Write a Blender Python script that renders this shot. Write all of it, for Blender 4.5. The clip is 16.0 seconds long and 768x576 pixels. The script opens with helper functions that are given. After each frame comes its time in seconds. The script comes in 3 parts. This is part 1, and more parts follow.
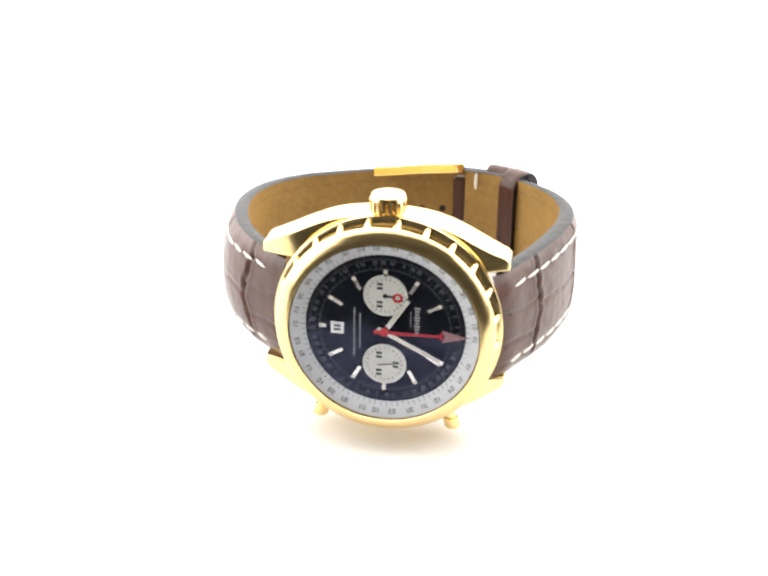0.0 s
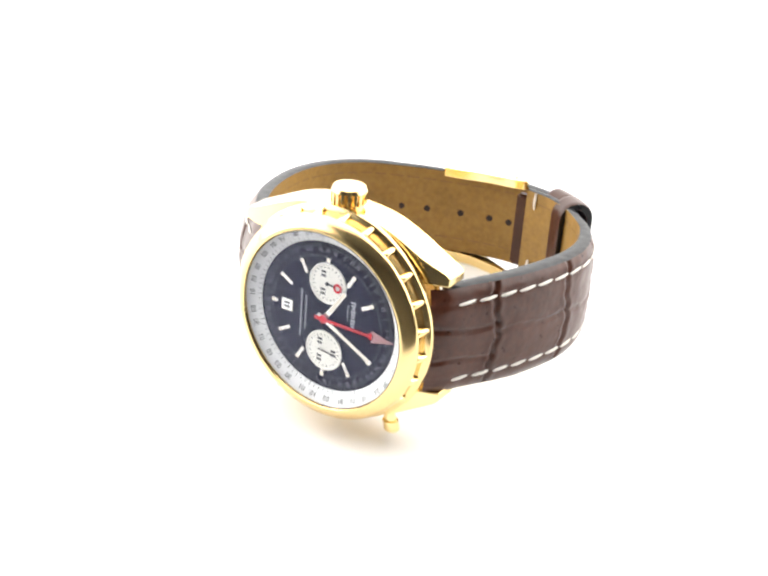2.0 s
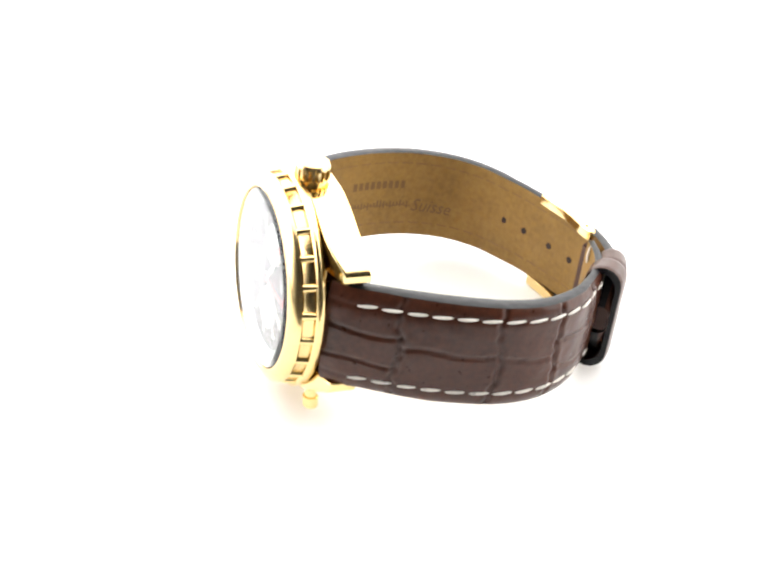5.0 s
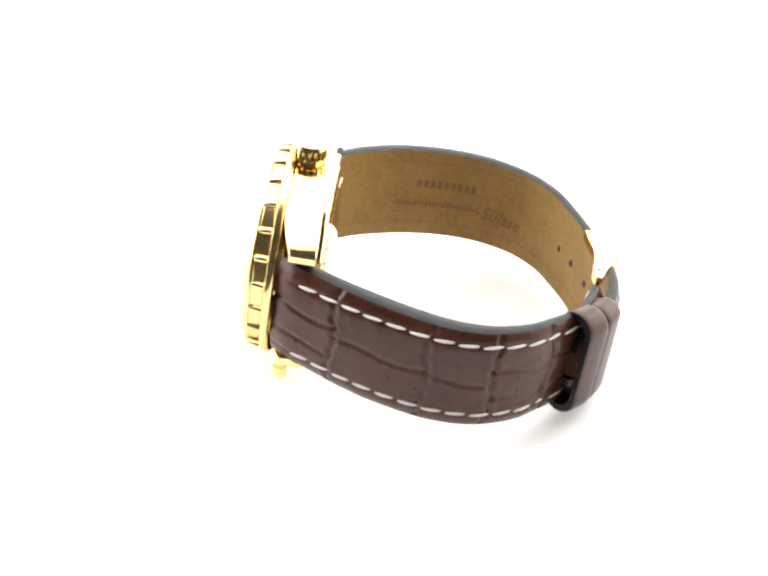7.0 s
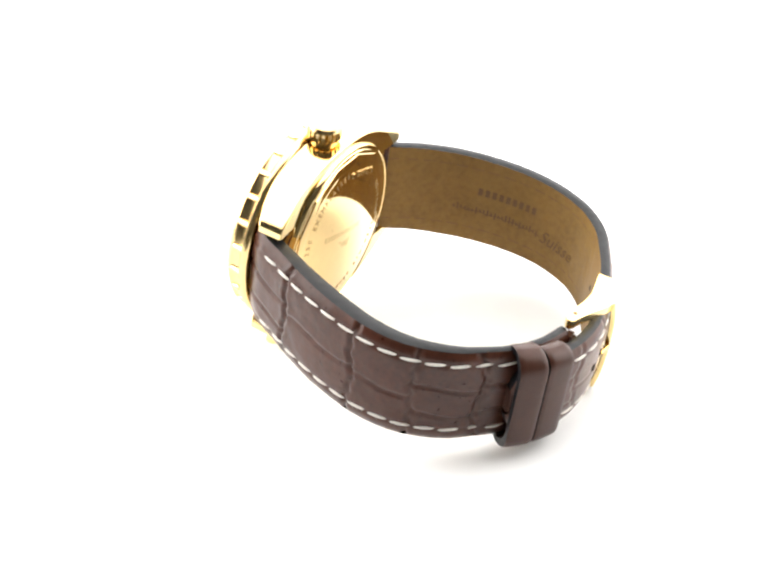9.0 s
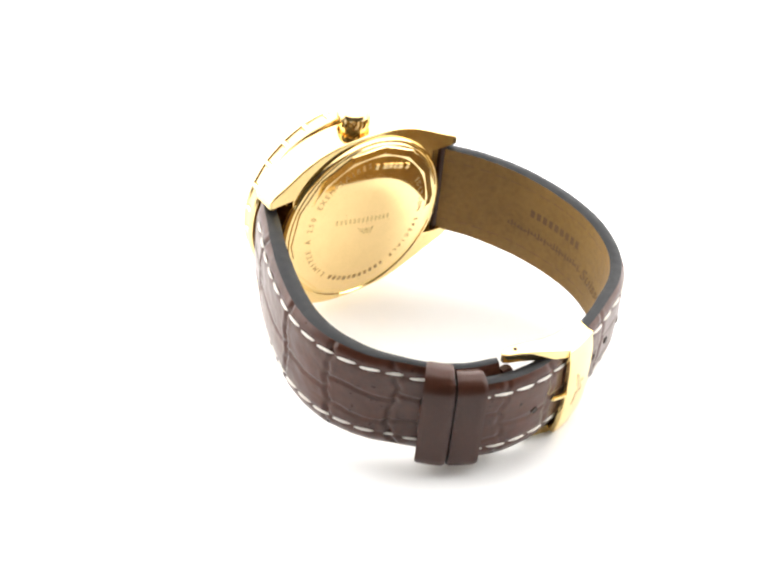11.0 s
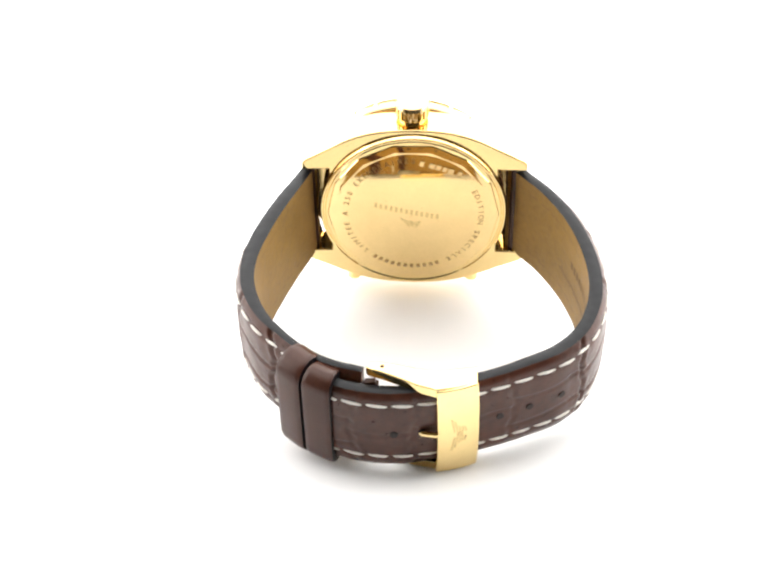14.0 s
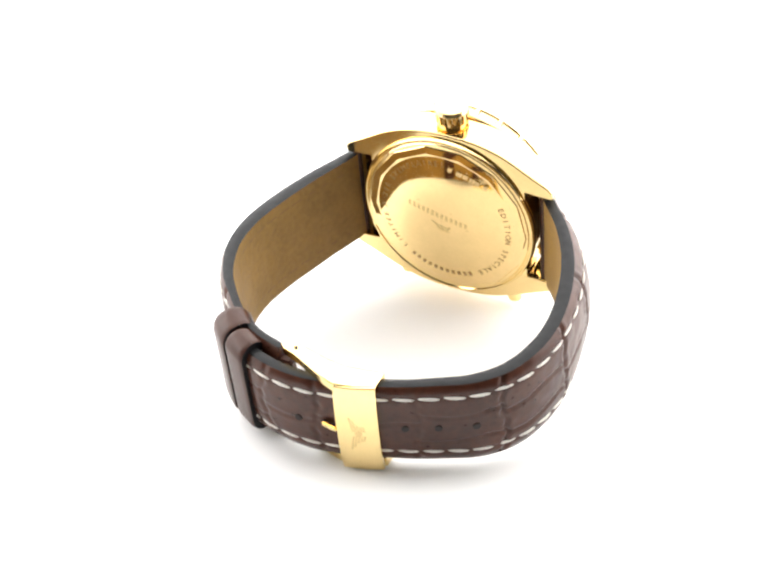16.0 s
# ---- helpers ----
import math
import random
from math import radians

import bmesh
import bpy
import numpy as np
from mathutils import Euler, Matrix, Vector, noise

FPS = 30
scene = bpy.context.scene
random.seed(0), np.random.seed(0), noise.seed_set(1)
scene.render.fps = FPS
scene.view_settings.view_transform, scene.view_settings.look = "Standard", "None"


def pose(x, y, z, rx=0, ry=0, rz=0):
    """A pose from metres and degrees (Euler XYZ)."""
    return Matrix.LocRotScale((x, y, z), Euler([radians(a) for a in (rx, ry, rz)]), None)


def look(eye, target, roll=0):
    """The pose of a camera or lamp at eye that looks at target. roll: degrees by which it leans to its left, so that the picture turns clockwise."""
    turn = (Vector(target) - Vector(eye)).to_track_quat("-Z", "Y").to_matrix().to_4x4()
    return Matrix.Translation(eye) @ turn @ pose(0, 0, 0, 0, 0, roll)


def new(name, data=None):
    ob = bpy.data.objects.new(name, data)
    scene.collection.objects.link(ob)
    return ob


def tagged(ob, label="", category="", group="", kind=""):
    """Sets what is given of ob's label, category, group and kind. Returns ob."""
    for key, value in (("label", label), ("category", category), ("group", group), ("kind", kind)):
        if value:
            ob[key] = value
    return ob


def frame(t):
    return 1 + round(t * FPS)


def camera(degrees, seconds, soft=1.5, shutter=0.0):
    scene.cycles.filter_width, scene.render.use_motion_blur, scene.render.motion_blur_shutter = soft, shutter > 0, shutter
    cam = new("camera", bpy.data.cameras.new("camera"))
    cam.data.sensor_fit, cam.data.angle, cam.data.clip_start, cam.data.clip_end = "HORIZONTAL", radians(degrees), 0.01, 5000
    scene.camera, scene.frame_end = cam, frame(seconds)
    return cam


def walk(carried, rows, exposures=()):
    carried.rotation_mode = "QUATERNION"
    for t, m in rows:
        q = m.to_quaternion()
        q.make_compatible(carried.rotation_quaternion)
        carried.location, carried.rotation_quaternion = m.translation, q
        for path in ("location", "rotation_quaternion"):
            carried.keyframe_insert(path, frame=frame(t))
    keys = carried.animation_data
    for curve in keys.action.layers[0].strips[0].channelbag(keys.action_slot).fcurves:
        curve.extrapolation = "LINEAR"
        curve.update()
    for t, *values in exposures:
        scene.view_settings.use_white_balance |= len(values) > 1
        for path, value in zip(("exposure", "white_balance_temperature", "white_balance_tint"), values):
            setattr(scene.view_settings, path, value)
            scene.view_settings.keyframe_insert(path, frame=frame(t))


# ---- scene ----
# ---- camera: fixed on a stand, looking down at the turning watch ----
cam = camera(29.58, 16.0, soft=2.5)
STAND = pose(0, -0.253, 0.18662, 55.997, 0.732, 0.650)
walk(cam, [(0, STAND), (16, STAND)], exposures=[(0, -0.22), (16, -0.22)])

# ---- light: white light tent, soft boxes above and at both sides, dim room in front ----
world = bpy.data.worlds.new("studio_air")
world.use_nodes = True
world.node_tree.nodes["Background"].inputs[0].default_value = (0.9, 0.95, 1.0, 1)
world.node_tree.nodes["Background"].inputs[1].default_value = 0.05
scene.world = world


def soft_box(name, eye, target, sx, sy, watts, colour=(1, 0.99, 0.97)):
    data = bpy.data.lights.new(name, "AREA")
    data.shape, data.size, data.size_y, data.energy, data.color = "RECTANGLE", sx, sy, watts, colour
    ob = new(name, data)
    ob.matrix_world = look(eye, target)
    return tagged(ob, "large rectangular studio soft box above a white table", "lamp")


soft_box("overhead_soft_box", (0, 0.27, 0.46), (0, 0.22, 0), 1.40, 0.80, 11.0)
soft_box("rear_soft_box", (0, 0.62, 0.24), (0, 0, 0.06), 1.5, 0.38, 5.4)
soft_box("side_soft_box", (-0.50, 0.15, 0.24), (0, 0.10, 0.03), 0.72, 0.42, 4.6)
soft_box("side_soft_box", (0.50, 0.15, 0.24), (0, 0.10, 0.03), 0.72, 0.42, 4.6)

MM = 0.001


# ---- materials ----
def material(name, colour, rough, metal=0.0, scale=900.0, vary=0.12, bump=0.15, dist=0.00004, rvary=0.08,
             fine=6.0, spec=0.5):
    """A surface with large stains and fine grain in colour, gloss and relief."""
    m = bpy.data.materials.new(name)
    m.use_nodes = True
    t = m.node_tree
    b = t.nodes["Principled BSDF"]
    co = t.nodes.new("ShaderNodeTexCoord")
    big, small = t.nodes.new("ShaderNodeTexNoise"), t.nodes.new("ShaderNodeTexNoise")
    for n, s in ((big, scale), (small, scale * fine)):
        n.inputs["Scale"].default_value, n.inputs["Detail"].default_value = s, 4
        t.links.new(co.outputs["Object"], n.inputs["Vector"])
    mix = t.nodes.new("ShaderNodeMix")
    mix.data_type = "RGBA"
    mix.inputs[6].default_value = (*[c * (1 - vary) for c in colour], 1)
    mix.inputs[7].default_value = (*[min(1, c * (1 + vary)) for c in colour], 1)
    add = t.nodes.new("ShaderNodeMath")
    add.operation = "MULTIPLY_ADD"
    add.inputs[1].default_value = 0.5
    t.links.new(small.outputs["Fac"], add.inputs[0])
    half = t.nodes.new("ShaderNodeMath")
    half.operation = "MULTIPLY"
    half.inputs[1].default_value = 0.5
    t.links.new(big.outputs["Fac"], half.inputs[0])
    t.links.new(half.outputs[0], add.inputs[2])
    ramp = t.nodes.new("ShaderNodeMapRange")
    ramp.inputs[1].default_value, ramp.inputs[2].default_value = 0.3, 0.7
    t.links.new(add.outputs[0], ramp.inputs[0])
    t.links.new(ramp.outputs[0], mix.inputs[0])
    t.links.new(mix.outputs[2], b.inputs["Base Color"])
    rr = t.nodes.new("ShaderNodeMapRange")
    rr.inputs[3].default_value, rr.inputs[4].default_value = max(0.02, rough - rvary), rough + rvary
    t.links.new(small.outputs["Fac"], rr.inputs[0])
    t.links.new(rr.outputs[0], b.inputs["Roughness"])
    b.inputs["Metallic"].default_value = metal
    b.inputs["Specular IOR Level"].default_value = spec
    if bump:
        bp = t.nodes.new("ShaderNodeBump")
        bp.inputs["Strength"].default_value, bp.inputs["Distance"].default_value = bump, dist
        t.links.new(small.outputs["Fac"], bp.inputs["Height"])
        t.links.new(bp.outputs[0], b.inputs["Normal"])
    return m


GOLD = material("polished_gold", (0.89, 0.68, 0.32), 0.11, 1.0, 300, 0.04, 0.05, 0.00002, 0.04)
BEZEL = material("brushed_gold", (0.84, 0.62, 0.29), 0.2, 1.0, 500, 0.06, 0.12, 0.00003, 0.06)
SATIN = material("satin_gold", (0.89, 0.67, 0.32), 0.06, 1.0, 300, 0.05, 0.04, 0.00002, 0.04)
BRIGHT = material("polished_markers", (0.70, 0.67, 0.62), 0.2, 0.8, 900, 0.03, 0, 0, 0.03)
ENGRAVED = material("engraved_gold", (0.40, 0.25, 0.10), 0.45, 0.6, 900, 0.1, 0.1)
DIAL = material("navy_dial_lacquer", (0.007, 0.008, 0.014), 0.30, 0.0, 200, 0.25, 0.05, 0.00001, 0.05)
DIAL.node_tree.nodes["Principled BSDF"].inputs["Specular IOR Level"].default_value = 0.1
FAINT = material("shallow_engraving", (0.74, 0.53, 0.24), 0.24, 0.9, 900, 0.1, 0.1)
PRINT = material("pale_dial_print", (0.42, 0.42, 0.42), 0.5, 0.0, 600, 0.1, 0)
DIALGREY = material("grey_dial_print", (0.12, 0.12, 0.13), 0.5, 0.0, 600, 0.3, 0)
SILVER = material("silvered_subdial", (0.80, 0.78, 0.71), 0.4, 0.15, 600, 0.05, 0.05)
WHITE = material("white_scale_ring", (0.92, 0.92, 0.91), 0.4, 0.0, 600, 0.03, 0)
BLACK = material("black_print", (0.02, 0.02, 0.022), 0.5, 0.0, 600, 0.1, 0)
LUME = material("cream_lume", (0.80, 0.74, 0.62), 0.55, 0.0, 900, 0.05, 0.05)
RED = material("red_lacquer", (0.62, 0.02, 0.025), 0.35, 0.0, 900, 0.06, 0)
PINK = material("faded_red_tip", (0.42, 0.22, 0.21), 0.45, 0.0, 900, 0.06, 0)
LEATHER = material("brown_embossed_leather", (0.058, 0.0182, 0.0097), 0.29, 0.0, 95, 0.36, 0.07, 0.00008, 0.04, 9.0, 0.36)
SMOOTH = material("smooth_brown_leather", (0.047, 0.0165, 0.0095), 0.32, 0.0, 220, 0.16, 0.25, 0.00006, 0.08, 9.0, 0.28)
EDGE = material("dark_edge_paint", (0.008, 0.008, 0.0095), 0.40, 0.0, 400, 0.2, 0.3, 0.00008, 0.08, 6.0, 0.24)
LINING = material("tan_lining_leather", (0.25, 0.147, 0.043), 0.52, 0.0, 110, 0.2, 0.5, 0.00014, 0.08, 8.0, 0.25)
STAMP = material("stamped_tan", (0.15, 0.082, 0.022), 0.6, 0.0, 300, 0.15, 0.2)
SEAM = material("lining_thread", (0.20, 0.11, 0.032), 0.6, 0.0, 300, 0.15, 0.2)
THREAD = material("white_thread", (0.70, 0.66, 0.60), 0.7, 0.0, 2500, 0.1, 0.5, 0.00006)
# near-black that paints the shade inside holes; nothing is really bored
HOLE_SHADE = material("hole_shade", (0.02, 0.012, 0.01), 0.8, 0.0, 900, 0.1, 0)
TABLE = material("white_table", (0.86, 0.855, 0.85), 0.55, 0.0, 30, 0.012, 0.03, 0.00003)
CLOTH = material("white_tent_cloth", (0.86, 0.86, 0.86), 0.9, 0.0, 40, 0.03, 0.1)
ROOM = material("grey_room_wall", (0.26, 0.245, 0.225), 0.9, 0.0, 8, 0.12, 0.1)

GLASS = bpy.data.materials.new("sapphire_crystal")
GLASS.use_nodes = True
g = GLASS.node_tree.nodes["Principled BSDF"]
g.inputs["Base Color"].default_value = (0.97, 0.98, 1.0, 1)
g.inputs["Roughness"].default_value, g.inputs["IOR"].default_value = 0.01, 1.36
g.inputs["Transmission Weight"].default_value = 1.0
g.inputs["Specular IOR Level"].default_value = 0.02
g.inputs["Specular Tint"].default_value = (0.20, 0.23, 0.50, 1)


# ---- mesh helpers (watch space in millimetres: x to twelve o'clock, y to the back, z to the crown) ----
def mesh_of(bm, name, smooth=True, scale=MM):
    bmesh.ops.recalc_face_normals(bm, faces=bm.faces)
    me = bpy.data.meshes.new(name)
    for v in bm.verts:
        v.co *= scale
    for fc in bm.faces:
        fc.smooth = smooth
    bm.to_mesh(me)
    bm.free()
    return me


def edge_soft(ob, width, angle=35, segs=2):
    mod = ob.modifiers.new("bevel", "BEVEL")
    mod.width, mod.segments, mod.limit_method, mod.angle_limit = width * MM, segs, "ANGLE", radians(angle)
    mod.harden_normals = True
    return ob


def part(name, bm, mat, parent, label="", smooth=True, sharp=40):
    me = bm if isinstance(bm, bpy.types.Mesh) else mesh_of(bm, name, smooth)
    if not me.materials:
        me.materials.append(mat)
    if smooth and sharp:
        me.set_sharp_from_angle(angle=radians(sharp))
    ob = new(name, me)
    ob.parent = parent
    return tagged(ob, label)


def lathe(profile, segs=96, closed=True, cx=0.0, cz=0.0):
    """Turns a profile of (radius, y) about the dial's axis."""
    bm = bmesh.new()
    rings = []
    for r, y in profile:
        if r < 1e-6:
            rings.append([bm.verts.new((cx, y, cz))])
        else:
            rings.append([bm.verts.new((cx + r * math.cos(2 * math.pi * i / segs), y, cz + r * math.sin(2 * math.pi * i / segs)))
                          for i in range(segs)])
    pairs = list(zip(rings, rings[1:]))
    if closed:
        pairs.append((rings[-1], rings[0]))
    for a, b in pairs:
        for i in range(segs):
            q = [a[i % len(a)], a[(i + 1) % len(a)], b[(i + 1) % len(b)], b[i % len(b)]]
            q = list(dict.fromkeys(q))
            if len(q) > 2:
                bm.faces.new(q)
    return bm


def prism(outline, y0, y1, bm=None):
    """A plate with an outline of (x, z) between two depths."""
    bm = bm or bmesh.new()
    a = [bm.verts.new((x, y0, z)) for x, z in outline]
    b = [bm.verts.new((x, y1, z)) for x, z in outline]
    bm.faces.new(a)
    bm.faces.new(b[::-1])
    for i in range(len(a)):
        j = (i + 1) % len(a)
        bm.faces.new((a[i], a[j], b[j], b[i]))
    return bm


def bar(x, z, length, width, angle, y0, y1, bm=None, taper=1.0):
    """A flat bar on the dial: centre, size, turn in degrees from twelve towards the crown."""
    c, s = math.cos(radians(angle)), math.sin(radians(angle))
    pts = [(-length / 2, -width / 2), (length / 2, -width / 2 * taper), (length / 2, width / 2 * taper), (-length / 2, width / 2)]
    return prism([(x + u * c - v * s, z + u * s + v * c) for u, v in pts], y0, y1, bm)


def disc(x, z, r, y0, y1, bm=None, segs=40):
    return prism([(x + r * math.cos(2 * math.pi * i / segs), z + r * math.sin(2 * math.pi * i / segs)) for i in range(segs)], y0, y1, bm)


def letters(text, size, depth):
    """Raised or sunk lettering in the built-in font, as a mesh in millimetres, upright in x and y."""
    cu = bpy.data.curves.new("lettering", "FONT")
    cu.body, cu.size, cu.extrude, cu.align_x, cu.resolution_u = text, size, depth, "CENTER", 2
    ob = bpy.data.objects.new("lettering", cu)
    me = bpy.data.meshes.new_from_object(ob)
    bpy.data.objects.remove(ob)
    return me


# ---- the setting ----
def setting():
    bm = bmesh.new()
    prof = [(-0.095 - 0.10 * math.sin(radians(x)), 0.10 * math.cos(radians(x)) - 0.10) for x in range(85, -1, -5)] + [(0.58, 0.0)] + [(0.58 + 0.3 * math.sin(a), 0.3 - 0.3 * math.cos(a))
                                     for a in [radians(x) for x in range(10, 91, 10)]] + [(0.88, 1.0)]
    for (y0, z0), (y1, z1) in zip(prof, prof[1:]):
        vs = [bm.verts.new(p) for p in ((-0.95, y0, z0), (0.95, y0, z0), (0.95, y1, z1), (-0.95, y1, z1))]
        bm.faces.new(vs)
    bmesh.ops.remove_doubles(bm, verts=bm.verts, dist=1e-5)
    me = mesh_of(bm, "table_sweep", True, 1.0)
    me.materials.append(TABLE)
    me.set_sharp_from_angle(angle=radians(40))
    tagged(new("ground", me), "plain white seamless photo table with a curved rear sweep", "table", kind="structure")

    def slab(name, lo, hi, mat, label, cat):
        b = bmesh.new()
        bmesh.ops.create_cube(b, size=1.0)
        for v in b.verts:
            v.co = Vector([(l + h) / 2 + c * (h - l) for l, h, c in zip(lo, hi, v.co)])
        m = mesh_of(b, name, False, 1.0)
        m.materials.append(mat)
        tagged(new(name, m), label, cat, kind="structure")

    slab("wall_west", (-0.99, -0.60, -0.02), (-0.955, 0.95, 1.0), CLOTH, "white cloth side of a light tent", "wall")
    slab("wall_east", (0.955, -0.60, -0.02), (0.99, 0.95, 1.0), CLOTH, "white cloth side of a light tent", "wall")
    slab("ceiling", (-0.99, -0.17, 1.005), (0.99, 0.95, 1.03), CLOTH, "white cloth roof of a light tent", "ceiling")
    slab("room_wall_south", (-2.0, -1.84, -0.8), (2.0, -1.80, 1.6), ROOM, "dim grey wall of the studio room", "wall")
    slab("room_wall_west", (-2.04, -1.84, -0.8), (-2.0, 1.0, 1.6), ROOM, "dim grey wall of the studio room", "wall")
    slab("room_wall_east", (2.0, -1.84, -0.8), (2.04, 1.0, 1.6), ROOM, "dim grey wall of the studio room", "wall")
    slab("room_wall_north", (-2.04, 1.0, -0.8), (2.04, 1.04, 1.6), ROOM, "dim grey wall of the studio room", "wall")
    slab("room_ceiling", (-2.04, -1.84, 1.6), (2.04, 1.04, 1.64), ROOM, "dim grey ceiling of the studio room", "ceiling")
    slab("room_floor", (-2.04, -1.84, -0.84), (2.04, 1.04, -0.8), ROOM, "dark floor of the studio room", "floor")


setting()

# ---- the wristwatch ----
watch = new("wristwatch")
watch.empty_display_size = 0.01
tagged(watch, "gold chronograph wristwatch, navy dial, brown leather strap, on white table", "watch")


DOME = 1.4


def case_part():
    bm = bmesh.new()
    xs = [0, 4.5, 7, 9, 11, 12.5, 14.5, 16.5, 18.2, 20.5, 23.3, 24.3]
    tops = [21.3, 21.1, 20.8, 20.4, 19.8, 19.25, 18.4, 17.4, 16.5, 15.35, 14.0, 13.1]
    xs, tops = [-x for x in xs[:0:-1]] + xs, tops[:0:-1] + tops
    seen = {}

    def corner(x, y, z):
        over = max(0.0, abs(x) - 13.5)
        y += 0.021 * over ** 2 if y < 5 else 0.05 * over
        x -= 0.075 * over if x > 0 else 0.0
        k = (round(x, 3), round(y, 3), round(z, 3))
        if k not in seen:
            seen[k] = bm.verts.new((x, y, z))
        return seen[k]

    def cell(xa, xb, za0, za1, zb0, zb1):
        """One upright block of the case between two stations; only its outer faces stay."""
        c = [[corner(x, y, z) for x, z in ((xa, za0), (xb, zb0), (xb, zb1), (xa, za1))] for y in (4.0, 11.2)]
        quads = [c[0], c[1][::-1]] + [[c[0][i], c[0][(i + 1) % 4], c[1][(i + 1) % 4], c[1][i]] for i in range(4)]
        for q in quads:
            old = bm.faces.get(q)
            if old:
                bm.faces.remove(old)
            else:
                bm.faces.new(q)

    for i in range(len(xs) - 1):
        xa, xb, ta, tb = xs[i], xs[i + 1], tops[i], tops[i + 1]
        cell(xa, xb, 11.3, ta, 11.3, tb)
        cell(xa, xb, -ta, -11.3, -tb, -11.3)
        if max(abs(xa), abs(xb)) < 18.3:
            cell(xa, xb, -11.3, 11.3, -11.3, 11.3)
    # round core between the lugs
    core = lathe([(19.9, 4.0), (19.9, 10.9)], 96, False)
    me = bpy.data.meshes.new("core")
    core.to_mesh(me)
    core.free()
    bm.from_mesh(me)
    bpy.data.meshes.remove(me)
    for v in bm.verts:
        v.co.x -= 0.9
    ob = part("case", bm, GOLD, watch, "polished gold case with four straight lugs", sharp=28)
    edge_soft(ob, 0.35, 30)

    def shift(o):
        o.location = (-0.0010, 0, 0)

    # stepped round back carrier with a faceted cover
    b = lathe([(20.2, 10.6), (20.2, 11.6), (19.9, 12.1), (19.6, 12.15), (19.4, 11.9), (19.1, 11.9), (18.9, 12.1), (0, 12.1)], 120, False)
    shift(part("back_ring", b, GOLD, ob))
    b = lathe([(18.75, 11.9), (18.4, 12.3), (17.3, 12.45), (16.9, 12.55), (0, 12.55)], 14, False)
    dome = lathe([(16.6, 12.2)] + [(16.5 * k / 12, 12.5 + DOME * (1 - (k / 12) ** 2)) for k in range(12, -1, -1)], 96, False)
    me = bpy.data.meshes.new("dome")
    dome.to_mesh(me)
    dome.free()
    b.from_mesh(me)
    bpy.data.meshes.remove(me)
    shift(part("back_cover", b, SATIN, ob, "satin gold back cover with faceted rim and engraving", sharp=12))
    # engraved ring of words, read clockwise with the tops outward
    bm = bmesh.new()

    def ring_text(text, start, step, radius, size):
        for i, ch in enumerate(text):
            if ch == " ":
                continue
            a = radians(start - i * step)
            if ch == "|":
                w, h = size * 0.5, size * 0.72
                tmp = bmesh.new()
                bmesh.ops.create_cube(tmp, size=1.0)
                for v in tmp.verts:
                    v.co = Vector((v.co.x * w, v.co.y * h + h / 2, v.co.z * 0.06))
                me = bpy.data.meshes.new("tmp")
                tmp.to_mesh(me)
                tmp.free()
            else:
                me = letters(ch, size, 0.03)
            # seen from the back, +x of the page is -x of the watch
            er = Vector((-math.cos(a), 0, math.sin(a)))
            et = Vector((-math.sin(a), 0, -math.cos(a)))
            m = Matrix.Identity(4)
            er2 = er * 0.988 + Vector((0, -0.152, 0))
            for k, col in enumerate((et, er2, Vector((0, 0.988, 0)) + er * 0.152)):
                for r in range(3):
                    m[r][k] = col[r]
            m.translation = er * radius + Vector((0, 12.90, 0))
            me.transform(m)
            bm.from_mesh(me)
            bpy.data.meshes.remove(me)

    ring_text("EDITION SPECIALE", 26, 5.6, 14.1, 1.75)
    ring_text("|||||||||||", 26 - 17 * 5.6, 5.6, 14.1, 1.5)
    ring_text("LIMITEE A 250 EXEMPLAIRES", -134 - 2, 5.6, 14.1, 1.75)
    shift(part("engraving", bm, ENGRAVED, ob, "engraved words round the back cover", sharp=0))
    bm = bmesh.new()
    # unreadable serial marks, askew as the cover is screwed in
    for u, w in ((-4.6, 0.9), (-2.6, 1.2), (-1.2, 0.9), (0.2, 1.1), (1.7, 1.3), (4.0, 0.9)):
        bar(-5.6 + u * 0.93, 13.0 + u * 0.30 - abs(u) * 0.05, w, 1.2, 18, 12.6, 13.05, bm)
    shift(part("serial_bars", bm, FAINT, ob, "pale engraved bars of unreadable marks"))
    bm = bmesh.new()

    def inlay(pts):
        """A shallow mark that follows the cover; u runs along the tilted line of script, v across it."""
        out = []
        for u, v in pts:
            x, z = 1.4 - u * 0.978 - v * -0.208, 1.7 - u * 0.208 + v * 0.978
            out.append(bm.verts.new((x, 12.515 + DOME * (1 - (x * x + z * z) / 272.25), z)))
        bm.faces.new(out)

    # an unreadable line of script as plain slanted bars between two fine rules
    for k in range(13):
        u = -7.2 + 1.12 * k
        inlay([(u, -0.6), (u + 0.62, -0.6), (u + 1.0, 0.75), (u + 0.38, 0.75)])
    for v, u0, u1 in ((1.9, -4.2, 4.0), (-1.25, 0.5, 7.0)):
        inlay([(u0, v), (u1, v), (u1, v + 0.16), (u0, v + 0.16)])
    # small winged mark below the script
    for su in (-1, 1):
        for i in range(4):
            inlay([(0.4 + su * 0.5, -2.6 - 0.5 * i), (0.4 + su * (2.3 - 0.35 * i), -2.1 - 0.5 * i), (0.4 + su * (2.3 - 0.35 * i), -2.35 - 0.5 * i), (0.4 + su * 0.5, -2.85 - 0.5 * i)])
